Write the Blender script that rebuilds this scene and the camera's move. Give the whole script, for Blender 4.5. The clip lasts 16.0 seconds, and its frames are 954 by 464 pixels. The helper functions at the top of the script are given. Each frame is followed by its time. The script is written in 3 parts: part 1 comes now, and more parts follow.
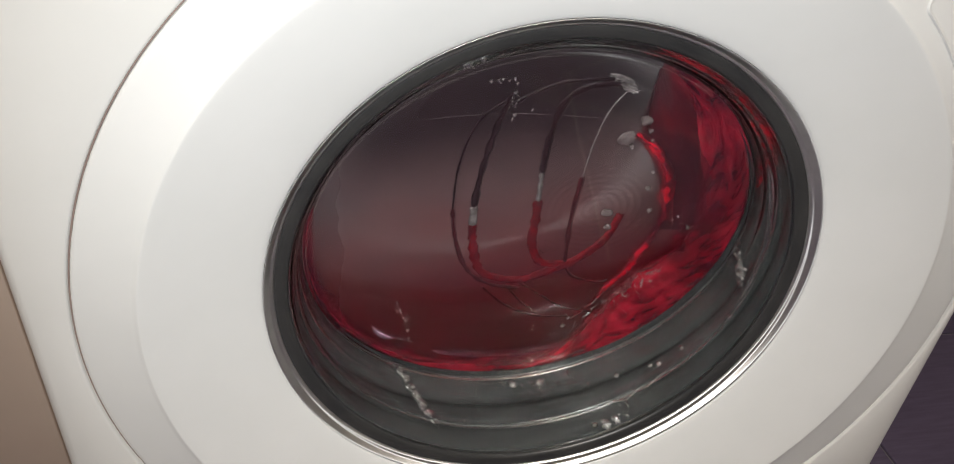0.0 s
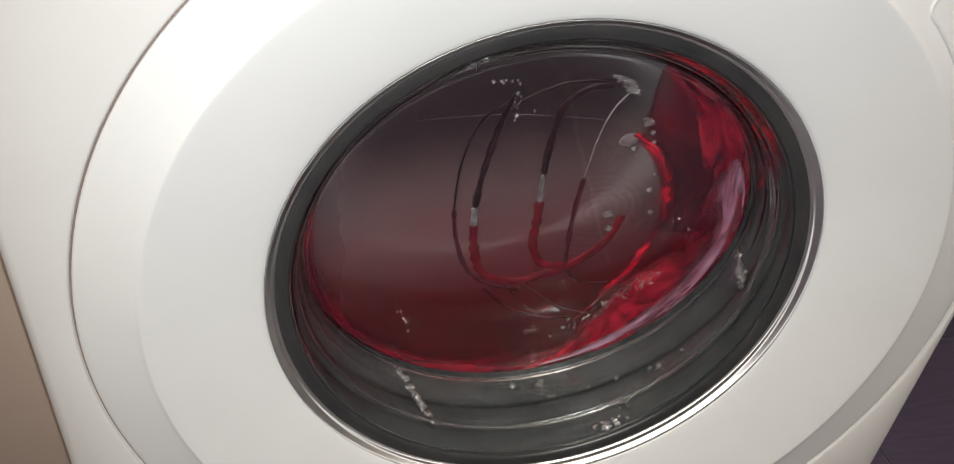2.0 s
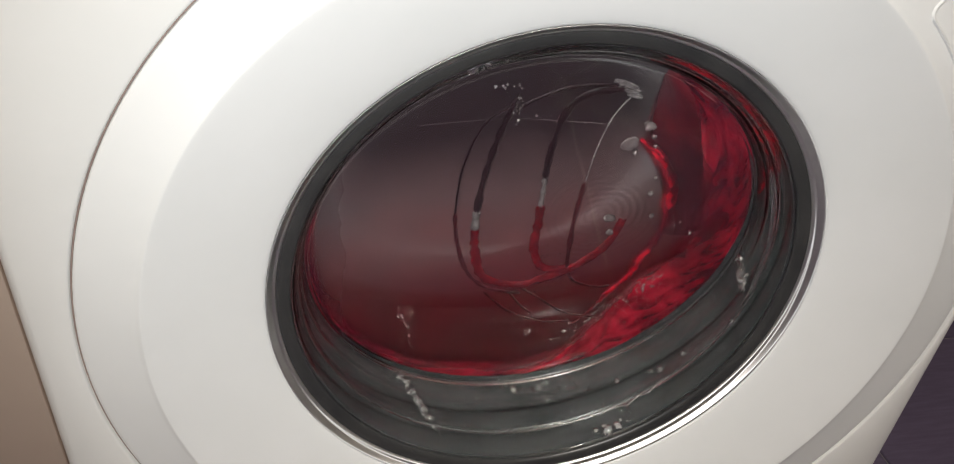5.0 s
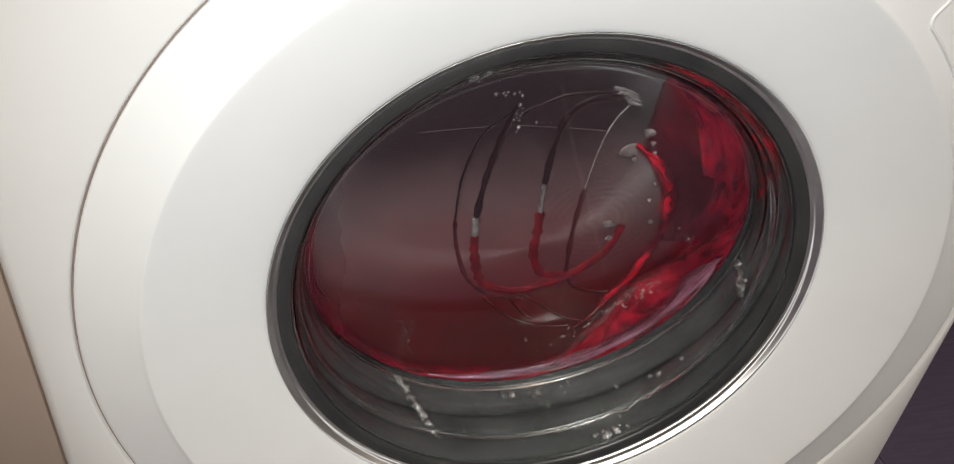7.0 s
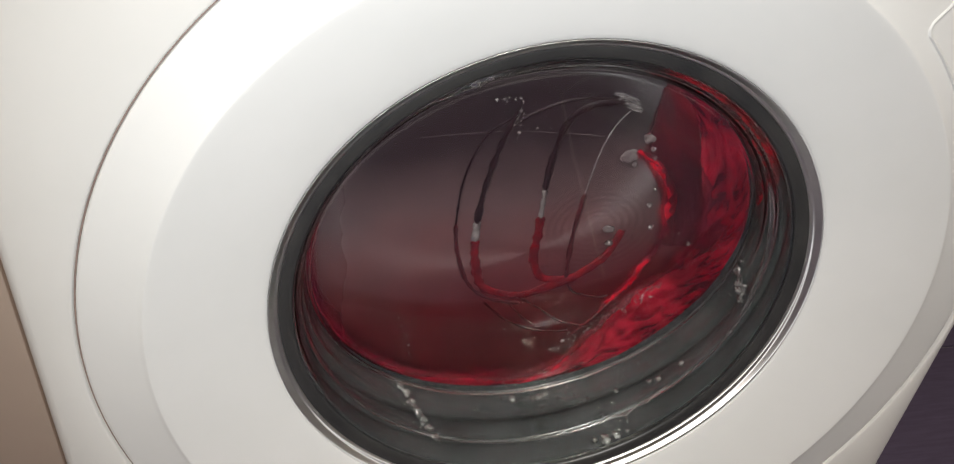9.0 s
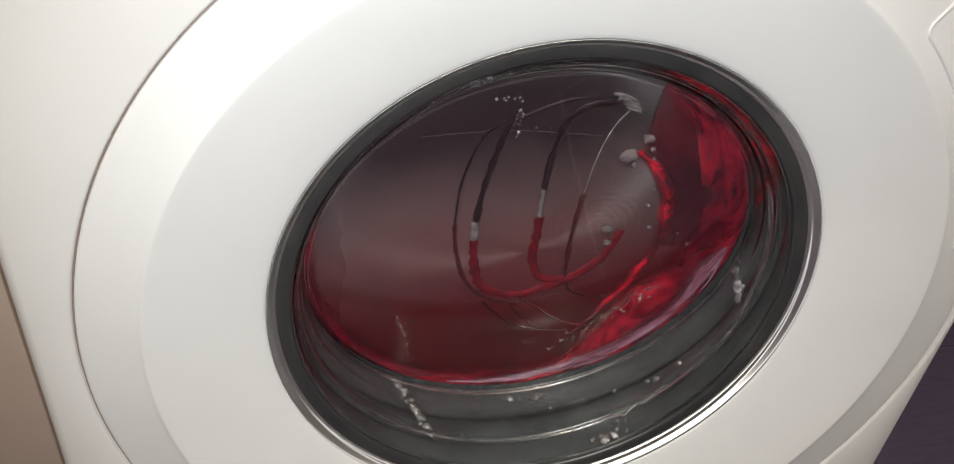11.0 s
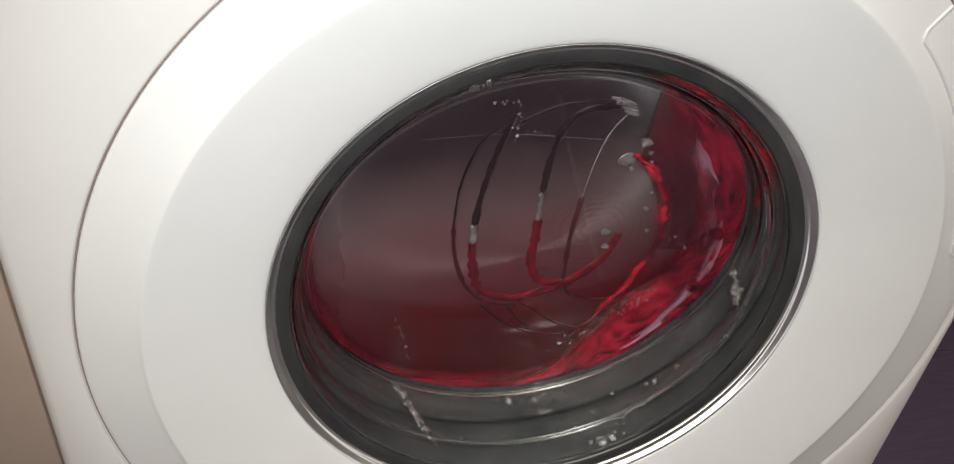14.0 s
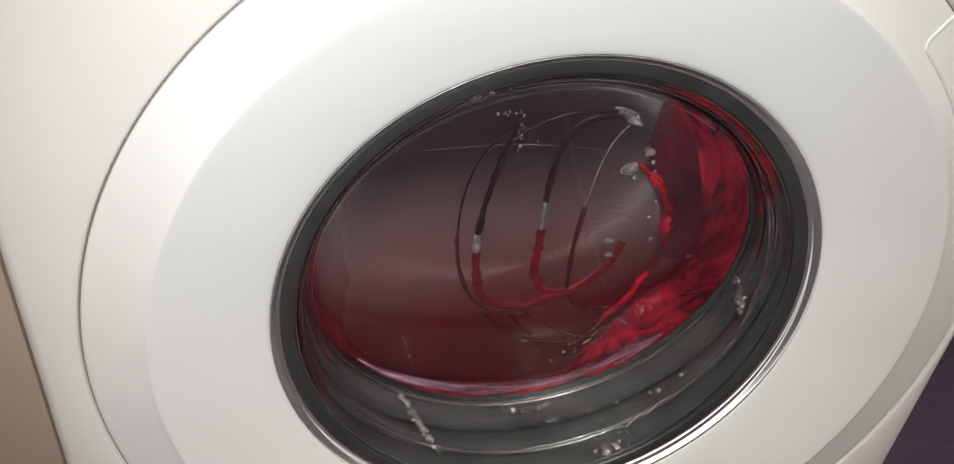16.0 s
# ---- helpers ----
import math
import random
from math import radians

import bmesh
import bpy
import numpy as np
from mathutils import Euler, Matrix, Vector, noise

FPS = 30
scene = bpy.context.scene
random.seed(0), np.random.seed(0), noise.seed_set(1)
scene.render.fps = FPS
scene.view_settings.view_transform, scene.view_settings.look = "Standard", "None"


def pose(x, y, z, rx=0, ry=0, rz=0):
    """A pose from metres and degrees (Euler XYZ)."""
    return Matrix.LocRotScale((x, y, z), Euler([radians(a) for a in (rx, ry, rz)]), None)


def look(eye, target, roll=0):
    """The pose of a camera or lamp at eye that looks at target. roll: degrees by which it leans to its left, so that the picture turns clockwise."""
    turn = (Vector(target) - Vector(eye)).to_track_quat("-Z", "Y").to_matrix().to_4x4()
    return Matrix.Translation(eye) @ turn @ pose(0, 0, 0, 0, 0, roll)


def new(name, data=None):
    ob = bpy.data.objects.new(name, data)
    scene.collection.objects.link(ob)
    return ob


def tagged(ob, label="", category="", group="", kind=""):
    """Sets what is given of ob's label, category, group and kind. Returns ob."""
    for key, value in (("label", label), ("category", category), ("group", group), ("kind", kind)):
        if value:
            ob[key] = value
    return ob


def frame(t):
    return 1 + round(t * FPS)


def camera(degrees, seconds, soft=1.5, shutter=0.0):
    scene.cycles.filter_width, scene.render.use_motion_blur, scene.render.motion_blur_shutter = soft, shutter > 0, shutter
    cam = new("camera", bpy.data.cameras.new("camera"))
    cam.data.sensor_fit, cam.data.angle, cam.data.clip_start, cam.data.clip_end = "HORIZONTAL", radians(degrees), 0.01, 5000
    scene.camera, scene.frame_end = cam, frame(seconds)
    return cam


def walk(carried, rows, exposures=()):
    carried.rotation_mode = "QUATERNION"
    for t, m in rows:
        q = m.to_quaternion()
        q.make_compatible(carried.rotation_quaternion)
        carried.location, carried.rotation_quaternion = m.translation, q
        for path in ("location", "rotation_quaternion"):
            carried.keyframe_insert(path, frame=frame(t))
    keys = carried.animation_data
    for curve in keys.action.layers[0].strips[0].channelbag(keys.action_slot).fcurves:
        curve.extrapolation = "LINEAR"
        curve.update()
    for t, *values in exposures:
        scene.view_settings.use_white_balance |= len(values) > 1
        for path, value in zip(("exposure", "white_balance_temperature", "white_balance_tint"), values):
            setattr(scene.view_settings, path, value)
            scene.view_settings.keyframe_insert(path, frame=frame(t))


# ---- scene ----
CX, ZC = 0.0114, 0.43          # the door's centre on the machine's front, which lies in y = 0

cam = camera(64.02, 16.0, soft=1.1)
walk(cam, [
    (0, pose(-0.1315, -0.3451, 0.7454, 55.562, -4.092, -10.230)),
    (0.5, pose(-0.1354, -0.3426, 0.7435, 55.583, -4.369, -10.513)),
    (1, pose(-0.1320, -0.3442, 0.7441, 55.208, -4.528, -9.940)),
    (1.5, pose(-0.1340, -0.3452, 0.7427, 55.677, -4.393, -10.214)),
    (2, pose(-0.1336, -0.3455, 0.7443, 55.743, -4.428, -10.155)),
    (2.5, pose(-0.1358, -0.3434, 0.7453, 55.780, -4.338, -10.478)),
    (3, pose(-0.1351, -0.3442, 0.7450, 55.926, -4.264, -10.353)),
    (3.5, pose(-0.1364, -0.3417, 0.7449, 55.829, -4.299, -10.506)),
    (4, pose(-0.1356, -0.3418, 0.7444, 55.652, -4.297, -10.458)),
    (6.5, pose(-0.1382, -0.3427, 0.7488, 55.985, -4.601, -10.565)),
    (7, pose(-0.1384, -0.3415, 0.7487, 55.963, -4.531, -10.640)),
    (7.5, pose(-0.1395, -0.3426, 0.7491, 56.146, -4.516, -10.770)),
    (8, pose(-0.1392, -0.3439, 0.7492, 56.387, -4.641, -10.666)),
    (8.5, pose(-0.1391, -0.3433, 0.7492, 56.368, -4.618, -10.689)),
    (9, pose(-0.1403, -0.3425, 0.7498, 56.288, -4.733, -10.657)),
    (11.5, pose(-0.1405, -0.3416, 0.7503, 56.095, -4.962, -10.654)),
    (12, pose(-0.1401, -0.3403, 0.7513, 55.600, -4.702, -10.559)),
    (12.5, pose(-0.1401, -0.3428, 0.7512, 55.898, -4.967, -10.677)),
    (13, pose(-0.1396, -0.3425, 0.7522, 55.999, -5.031, -10.782)),
    (13.5, pose(-0.1399, -0.3425, 0.7515, 56.204, -5.012, -10.769)),
    (14, pose(-0.1404, -0.3443, 0.7514, 56.429, -5.054, -10.626)),
    (14.5, pose(-0.1405, -0.3417, 0.7524, 56.177, -5.111, -10.612)),
    (15, pose(-0.1410, -0.3416, 0.7533, 56.186, -4.895, -10.527)),
    (15.5, pose(-0.1405, -0.3434, 0.7545, 56.560, -4.770, -10.425)),
    (16, pose(-0.1404, -0.3442, 0.7542, 56.880, -4.746, -10.478)),
])

# ---- light: a phone torch beside the lens and an added, unseen warm ceiling lamp ----
world = bpy.data.worlds.new("room_air")
scene.world = world
world.use_nodes = True
world.node_tree.nodes["Background"].inputs["Color"].default_value = (1.0, 0.93, 0.86, 1)
world.node_tree.nodes["Background"].inputs["Strength"].default_value = 0.02


def lamp(name, kind, place, watts, colour, size, target=None):
    data = bpy.data.lights.new(name, kind)
    data.energy, data.color = watts, colour
    if kind == "AREA":
        data.shape, data.size = "DISK", size
    else:
        data.shadow_soft_size = size
    if kind == "SPOT":
        data.spot_size, data.spot_blend = radians(105), 1.0
    ob = new(name, data)
    ob.matrix_world = look(place, target) if target else Matrix.Translation(place)
    return ob


lamp("torch_light", "SPOT", (-0.105, -0.362, 0.752), 7.85, (0.975, 1.0, 0.985), 0.004, (-0.045, 0.0, 0.55))
lamp("unseen_ceiling_fill", "AREA", (-0.22, -1.10, 2.36), 20, (1.0, 0.90, 0.78), 0.34, (-0.22, -1.10, 0))


# ---- materials ----
class Nodes:
    def __init__(self, name):
        self.mat = bpy.data.materials.new(name)
        self.mat.use_nodes = True
        self.tree = self.mat.node_tree
        self.bsdf = self.tree.nodes["Principled BSDF"]

    def add(self, kind, **values):
        n = self.tree.nodes.new(kind)
        for key, value in values.items():
            if key in n.inputs:
                n.inputs[key].default_value = value
        return n

    def link(self, a, b):
        self.tree.links.new(a, b)

    def set(self, **values):
        for key, value in values.items():
            self.bsdf.inputs[key.replace("_", " ")].default_value = value
        return self

    def coords(self, which="Object"):
        return self.tree.nodes.new("ShaderNodeTexCoord").outputs[which]

    def noise(self, vector, scale, detail=4.0, rough=0.55, stretch=None, twist=0.0):
        if stretch:
            m = self.tree.nodes.new("ShaderNodeMapping")
            m.inputs["Scale"].default_value = stretch
            self.link(vector, m.inputs["Vector"])
            vector = m.outputs["Vector"]
        n = self.tree.nodes.new("ShaderNodeTexNoise")
        n.inputs["Scale"].default_value, n.inputs["Detail"].default_value = scale, detail
        n.inputs["Roughness"].default_value, n.inputs["Distortion"].default_value = rough, twist
        self.link(vector, n.inputs["Vector"])
        return n.outputs["Fac"]

    def ramp(self, fac, stops):
        r = self.tree.nodes.new("ShaderNodeValToRGB")
        els = r.color_ramp.elements
        while len(els) < len(stops):
            els.new(0.5)
        for el, (p, c) in zip(els, stops):
            el.position = p
            el.color = (*c, 1) if len(c) == 3 else c
        self.link(fac, r.inputs["Fac"])
        return r.outputs["Color"]

    def math(self, op, a, b):
        n = self.tree.nodes.new("ShaderNodeMath")
        n.operation = op
        for i, v in enumerate((a, b)):
            if isinstance(v, (int, float)):
                n.inputs[i].default_value = v
            else:
                self.link(v, n.inputs[i])
        return n.outputs[0]

    def mix(self, fac, a, b):
        n = self.tree.nodes.new("ShaderNodeMix")
        n.data_type = "RGBA"
        for sock, v in ((n.inputs[0], fac), (n.inputs[6], a), (n.inputs[7], b)):
            if isinstance(v, (int, float)):
                sock.default_value = v
            elif isinstance(v, tuple):
                sock.default_value = (*v, 1)
            else:
                self.link(v, sock)
        return n.outputs[2]

    def bump(self, height, strength, distance):
        b = self.tree.nodes.new("ShaderNodeBump")
        b.inputs["Strength"].default_value, b.inputs["Distance"].default_value = strength, distance
        self.link(height, b.inputs["Height"])
        self.link(b.outputs["Normal"], self.bsdf.inputs["Normal"])
        return self

    def colour(self, sock):
        self.link(sock, self.bsdf.inputs["Base Color"])
        return self


def plain(name, low, high, rough, scale=30.0, bump=0.0, metal=0.0, spec=0.5):
    n = Nodes(name)
    co = n.coords()
    f = n.noise(co, scale)
    n.colour(n.ramp(f, [(0.3, low), (0.7, high)]))
    n.set(Roughness=rough, Metallic=metal)
    n.bsdf.inputs["Specular IOR Level"].default_value = spec
    r = n.noise(co, scale * 6, 2.0)
    rr = n.tree.nodes.new("ShaderNodeMapRange")
    rr.inputs["To Min"].default_value, rr.inputs["To Max"].default_value = max(rough - 0.05, 0), rough + 0.06
    n.link(r, rr.inputs["Value"])
    n.link(rr.outputs[0], n.bsdf.inputs["Roughness"])
    if bump:
        n.bump(n.noise(co, scale * 12, 3.0), bump, 0.001)
    return n.mat


def brushed_chrome():
    """Bright trim, brushed across its width."""
    n = Nodes("polished_chrome")
    n.colour(n.ramp(n.noise(n.coords(), 50.0), [(0.3, (0.74, 0.74, 0.74)), (0.7, (0.84, 0.84, 0.84))]))
    n.set(Roughness=0.32, Metallic=1.0, Anisotropic=0.98)
    t = n.tree.nodes.new("ShaderNodeTangent")
    t.direction_type, t.axis = "RADIAL", "Y"
    n.link(t.outputs[0], n.bsdf.inputs["Tangent"])
    return n.mat


WHITE = plain("white_enamel", (0.76, 0.755, 0.735), (0.80, 0.795, 0.78), 0.42, 9.0, 0.03)
DOOR_WHITE = plain("white_door_plastic", (0.77, 0.775, 0.77), (0.81, 0.812, 0.81), 0.47, 11.0, 0.03)
SHADOW_GAP = plain("seam_gap_shade", (0.26, 0.19, 0.17), (0.32, 0.24, 0.21), 0.8)
CHROME = brushed_chrome()
BLACK = plain("smoked_black_plastic", (0.028, 0.028, 0.029), (0.044, 0.043, 0.042), 0.34, 25.0, 0.05)
RUBBER = plain("grey_rubber", (0.016, 0.018, 0.0185), (0.037, 0.040, 0.0405), 0.7, 22.0, 0.15, 0.0, 0.05)
STEEL = plain("brushed_steel", (0.42, 0.42, 0.43), (0.55, 0.55, 0.56), 0.28, 30.0, 0.1, 1.0)
PLASTER = plain("off_white_plaster", (0.66, 0.63, 0.59), (0.72, 0.69, 0.65), 0.6, 5.0, 0.12)
CUPBOARD = plain("beige_laminate", (0.40, 0.31, 0.255), (0.45, 0.36, 0.30), 0.5, 6.0, 0.08)
CEILING = plain("white_ceiling_paint", (0.70, 0.69, 0.67), (0.76, 0.75, 0.73), 0.85, 4.0, 0.1)
DIFFUSER = Nodes("added_lamp_glow").set(Roughness=0.5).mat
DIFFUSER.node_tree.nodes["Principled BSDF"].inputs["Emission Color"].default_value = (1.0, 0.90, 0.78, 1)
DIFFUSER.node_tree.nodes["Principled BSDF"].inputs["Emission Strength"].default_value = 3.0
GROUT = plain("pale_grout", (0.34, 0.32, 0.34), (0.44, 0.42, 0.43), 0.85, 60.0, 0.2)
FOAM = plain("grey_foam", (0.045, 0.030, 0.030), (0.115, 0.098, 0.098), 0.18, 260.0, 0.5)
# pale tone that paints the highlight where water runs cross it
PALE_HIGHLIGHT = plain("painted_pale_highlight", (0.05, 0.042, 0.042), (0.16, 0.146, 0.143), 0.16, 160.0, 0.35)


def tile_material():
    n = Nodes("purple_floor_tile")
    co = n.coords()
    info = n.tree.nodes.new("ShaderNodeObjectInfo").outputs["Random"]
    streak = n.noise(co, 18.0, 5.0, 0.6, (1.0, 9.0, 1.0))
    base = n.ramp(streak, [(0.28, (0.110, 0.088, 0.145)), (0.75, (0.180, 0.145, 0.225))])
    n.colour(n.mix(n.math("MULTIPLY", info, 0.35), base, (0.12, 0.096, 0.16)))
    n.set(Roughness=0.34)
    n.bump(n.noise(co, 90.0), 0.06, 0.001)
    return n.mat


def glass_material(name, rough=0.0, tint=(1, 1, 1), relief=(14.0, 0.05), ior=1.45):
    n = Nodes(name)
    n.set(Roughness=rough, IOR=ior)
    n.bsdf.inputs["Base Color"].default_value = (*tint, 1)
    n.bsdf.inputs["Transmission Weight"].default_value = 1.0
    n.bump(n.noise(n.coords(), relief[0], 2.0), relief[1], 0.002 if relief[1] < 0.5 else 0.005)
    return n.mat


def drop_material(name, share, rough):
    """Water lying on glass: nearly the same index as the glass, so it shows by its gloss alone."""
    n = Nodes(name)
    tree = n.tree
    clear = tree.nodes.new("ShaderNodeBsdfTransparent")
    clear.inputs["Color"].default_value = (0.90, 0.90, 0.90, 1)
    gloss = tree.nodes.new("ShaderNodeBsdfGlossy")
    gloss.inputs["Roughness"].default_value = rough
    mix = tree.nodes.new("ShaderNodeMixShader")
    mix.inputs[0].default_value = share
    n.link(clear.outputs[0], mix.inputs[1])
    n.link(gloss.outputs[0], mix.inputs[2])
    out = [k for k in tree.nodes if k.type == "OUTPUT_MATERIAL"][0]
    n.link(mix.outputs[0], out.inputs["Surface"])
    tree.nodes.remove(n.bsdf)
    return n.mat


ARC_DOME = 1.8


def dark_water_material():
    """Wet back of the drum: the colour ramp paints a red wash below and shade above."""
    n = Nodes("shaded_red_wash")
    co = n.coords()
    sep = n.tree.nodes.new("ShaderNodeSeparateXYZ")
    n.link(co, sep.inputs[0])
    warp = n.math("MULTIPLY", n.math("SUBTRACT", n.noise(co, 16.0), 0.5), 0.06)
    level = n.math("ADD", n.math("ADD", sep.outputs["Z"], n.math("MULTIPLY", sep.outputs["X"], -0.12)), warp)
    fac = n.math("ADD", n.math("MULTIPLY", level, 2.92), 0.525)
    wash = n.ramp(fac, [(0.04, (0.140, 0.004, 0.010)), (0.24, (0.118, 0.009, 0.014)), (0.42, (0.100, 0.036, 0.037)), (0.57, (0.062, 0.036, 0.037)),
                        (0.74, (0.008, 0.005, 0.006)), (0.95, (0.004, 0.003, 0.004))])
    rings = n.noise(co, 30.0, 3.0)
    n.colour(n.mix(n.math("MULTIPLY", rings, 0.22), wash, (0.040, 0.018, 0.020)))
    n.set(Anisotropic=0.98)
    # roughness rises to the right, shaping the highlight: dim left, brighter right
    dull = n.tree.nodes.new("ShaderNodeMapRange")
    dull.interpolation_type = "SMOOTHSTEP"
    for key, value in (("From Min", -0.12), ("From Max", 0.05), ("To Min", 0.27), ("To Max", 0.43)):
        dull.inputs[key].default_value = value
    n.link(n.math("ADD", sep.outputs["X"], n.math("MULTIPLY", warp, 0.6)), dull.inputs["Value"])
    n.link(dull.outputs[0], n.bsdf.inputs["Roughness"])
    n.bsdf.inputs["Specular IOR Level"].default_value = 0.5
    t = n.tree.nodes.new("ShaderNodeTangent")
    t.direction_type, t.axis = "RADIAL", "Y"
    n.link(t.outputs[0], n.bsdf.inputs["Tangent"])
    # faint ripples, centred to fit the camera's view
    far = n.tree.nodes.new("ShaderNodeVectorMath")
    far.operation = "DISTANCE"
    far.inputs[1].default_value = (0.083, 0.105, -0.010)
    n.link(co, far.inputs[0])
    ripple = n.math("SINE", n.math("MULTIPLY", far.outputs["Value"], 1150.0), 0.0)
    near = n.tree.nodes.new("ShaderNodeMapRange")
    near.interpolation_type = "SMOOTHSTEP"
    near.inputs["From Min"].default_value, near.inputs["From Max"].default_value = 0.062, 0.030
    n.link(far.outputs["Value"], near.inputs["Value"])
    fine = n.math("ADD", n.noise(co, 60.0), n.math("MULTIPLY", n.math("MULTIPLY", ripple, near.outputs[0]), 0.8))
    # a domed bump bends the highlight into an arc that fits the camera's view
    flat = n.tree.nodes.new("ShaderNodeVectorMath")
    flat.operation = "MULTIPLY"
    flat.inputs[1].default_value = (1, 0, 1)
    n.link(co, flat.inputs[0])
    square = n.tree.nodes.new("ShaderNodeVectorMath")
    square.operation = "DOT_PRODUCT"
    n.link(flat.outputs[0], square.inputs[0])
    n.link(flat.outputs[0], square.inputs[1])
    dome = n.math("MULTIPLY", square.outputs["Value"], -ARC_DOME)
    n.bump(n.math("ADD", dome, n.math("MULTIPLY", fine, 0.00008)), 1.0, 1.0)
    return n.mat


def swirl_material(name, deep, mid, bright, fade=(0.02, 0.45), rough=0.16, stretch=(9.0, 55.0, 1.0), tail=None):
    """Fast red water: streaks run round the drum; the inner edge thins out."""
    n = Nodes(name)
    uv = n.coords("UV")
    sep = n.tree.nodes.new("ShaderNodeSeparateXYZ")
    n.link(uv, sep.inputs[0])
    a = n.noise(uv, 1.0, 3.5, 0.5, stretch, 1.6)
    b = n.noise(uv, 1.0, 3.0, 0.5, (stretch[0] * 0.4, stretch[1] * 0.3, 1.0), 0.6)
    f = n.math("ADD", n.math("MULTIPLY", a, 0.45), n.math("MULTIPLY", b, 0.65))
    n.colour(n.ramp(f, [(0.44, deep), (0.58, mid), (0.76, bright)]))
    edge = n.tree.nodes.new("ShaderNodeMapRange")
    edge.interpolation_type = "SMOOTHSTEP"
    edge.inputs["From Min"].default_value, edge.inputs["From Max"].default_value = fade
    n.link(n.math("ADD", sep.outputs["Y"], n.math("MULTIPLY", n.math("SUBTRACT", b, 0.5), 0.5)), edge.inputs["Value"])
    alpha = edge.outputs[0]
    if tail:
        torn = n.tree.nodes.new("ShaderNodeMapRange")
        torn.interpolation_type = "SMOOTHSTEP"
        torn.inputs["From Min"].default_value, torn.inputs["From Max"].default_value = tail
        n.link(n.math("ADD", n.math("SUBTRACT", 1.0, sep.outputs["Y"]), n.math("MULTIPLY", n.math("SUBTRACT", a, 0.5), 1.1)), torn.inputs["Value"])
        alpha = n.math("MULTIPLY", alpha, torn.outputs[0])
    n.link(alpha, n.bsdf.inputs["Alpha"])
    n.set(Roughness=rough)
    n.bsdf.inputs["Specular IOR Level"].default_value = 0.6
    n.bump(n.math("ADD", n.math("MULTIPLY", b, 2.0), n.math("ADD", a, n.math("MULTIPLY", n.noise(n.coords(), 170.0, 3.0), 0.45))), 0.6, 0.0032)
    return n.mat


GLASS = glass_material("clear_door_glass", 0.018, relief=(14.0, 0.03))
DROP = drop_material("clear_water", 0.22, 0.12)
GLINT = drop_material("bright_water_drop", 0.42, 0.16)
TILE = tile_material()
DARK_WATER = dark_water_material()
RED_WATER = swirl_material("red_water", (0.048, 0.002, 0.006), (0.120, 0.0034, 0.010), (0.36, 0.012, 0.030), (-0.05, 0.32), 0.11, (36.0, 2.4, 1.0))
RED_DEEP = swirl_material("deep_red_water", (0.040, 0.002, 0.006), (0.090, 0.003, 0.009), (0.24, 0.008, 0.020), (0.0, 0.9), 0.2, (26.0, 1.6, 1.0))
RED_THIN = swirl_material("thin_red_water", (0.022, 0.002, 0.004), (0.060, 0.003, 0.006), (0.16, 0.006, 0.013), (-0.25, 0.25), 0.28, (14.0, 3.0, 1.0))
RED_BAND = swirl_material("red_froth_water", (0.040, 0.002, 0.005), (0.16, 0.004, 0.010), (0.50, 0.012, 0.028), (0.0, 0.55), 0.11, (75.0, 1.6, 1.0), (0.0, 0.45))
# besides the cloth's pink, the palest streaks paint highlights on its folds
PINK_CLOTH = swirl_material("pale_pink_wet_cloth", (0.10, 0.016, 0.028), (0.24, 0.11, 0.16), (0.48, 0.36, 0.45), (0.0, 0.6), 0.24, (22.0, 3.0, 1.0), (0.0, 0.3))
PALE_HAZE = swirl_material("painted_highlight_haze", (0.10, 0.08, 0.085), (0.16, 0.135, 0.14), (0.24, 0.21, 0.21), (-0.1, 4.5), 0.3, (30.0, 4.0, 1.0))
LIP = glass_material("rounded_glass_edge", 0.15, ior=1.7)
# light is painted into the runs: lit red, shaded dark (also lint)
RIVULET_LIT_RED = plain("lit_red_rivulet", (0.040, 0.0014, 0.003), (0.125, 0.0035, 0.007), 0.24, 150.0, 0.8, 0.0, 0.25)
RIVULET_SHADE_LINT = plain("rivulet_shade_and_lint", (0.005, 0.002, 0.0025), (0.012, 0.004, 0.005), 0.35, 120.0, 0.3, 0.0, 0.2)
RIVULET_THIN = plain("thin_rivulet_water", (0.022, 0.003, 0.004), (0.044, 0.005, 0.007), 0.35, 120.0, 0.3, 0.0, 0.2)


# ---- building helpers ----
def part(name, bm, material, parent, label=""):
    """Links a bmesh as one mesh object under a thing or a part."""
    data = bpy.data.meshes.new(name)
    bmesh.ops.recalc_face_normals(bm, faces=bm.faces)
    bm.to_mesh(data)
    bm.free()
    data.polygons.foreach_set("use_smooth", [True] * len(data.polygons))
    data.materials.append(material)
    ob = new(name, data)
    ob.parent = parent
    if label:
        tagged(ob, label)
    return ob


def thing(name, label, category, place=(0, 0, 0), group="", kind=""):
    ob = new(name)
    ob.location = place
    ob.empty_display_size = 0.05
    return tagged(ob, label, category, group, kind)


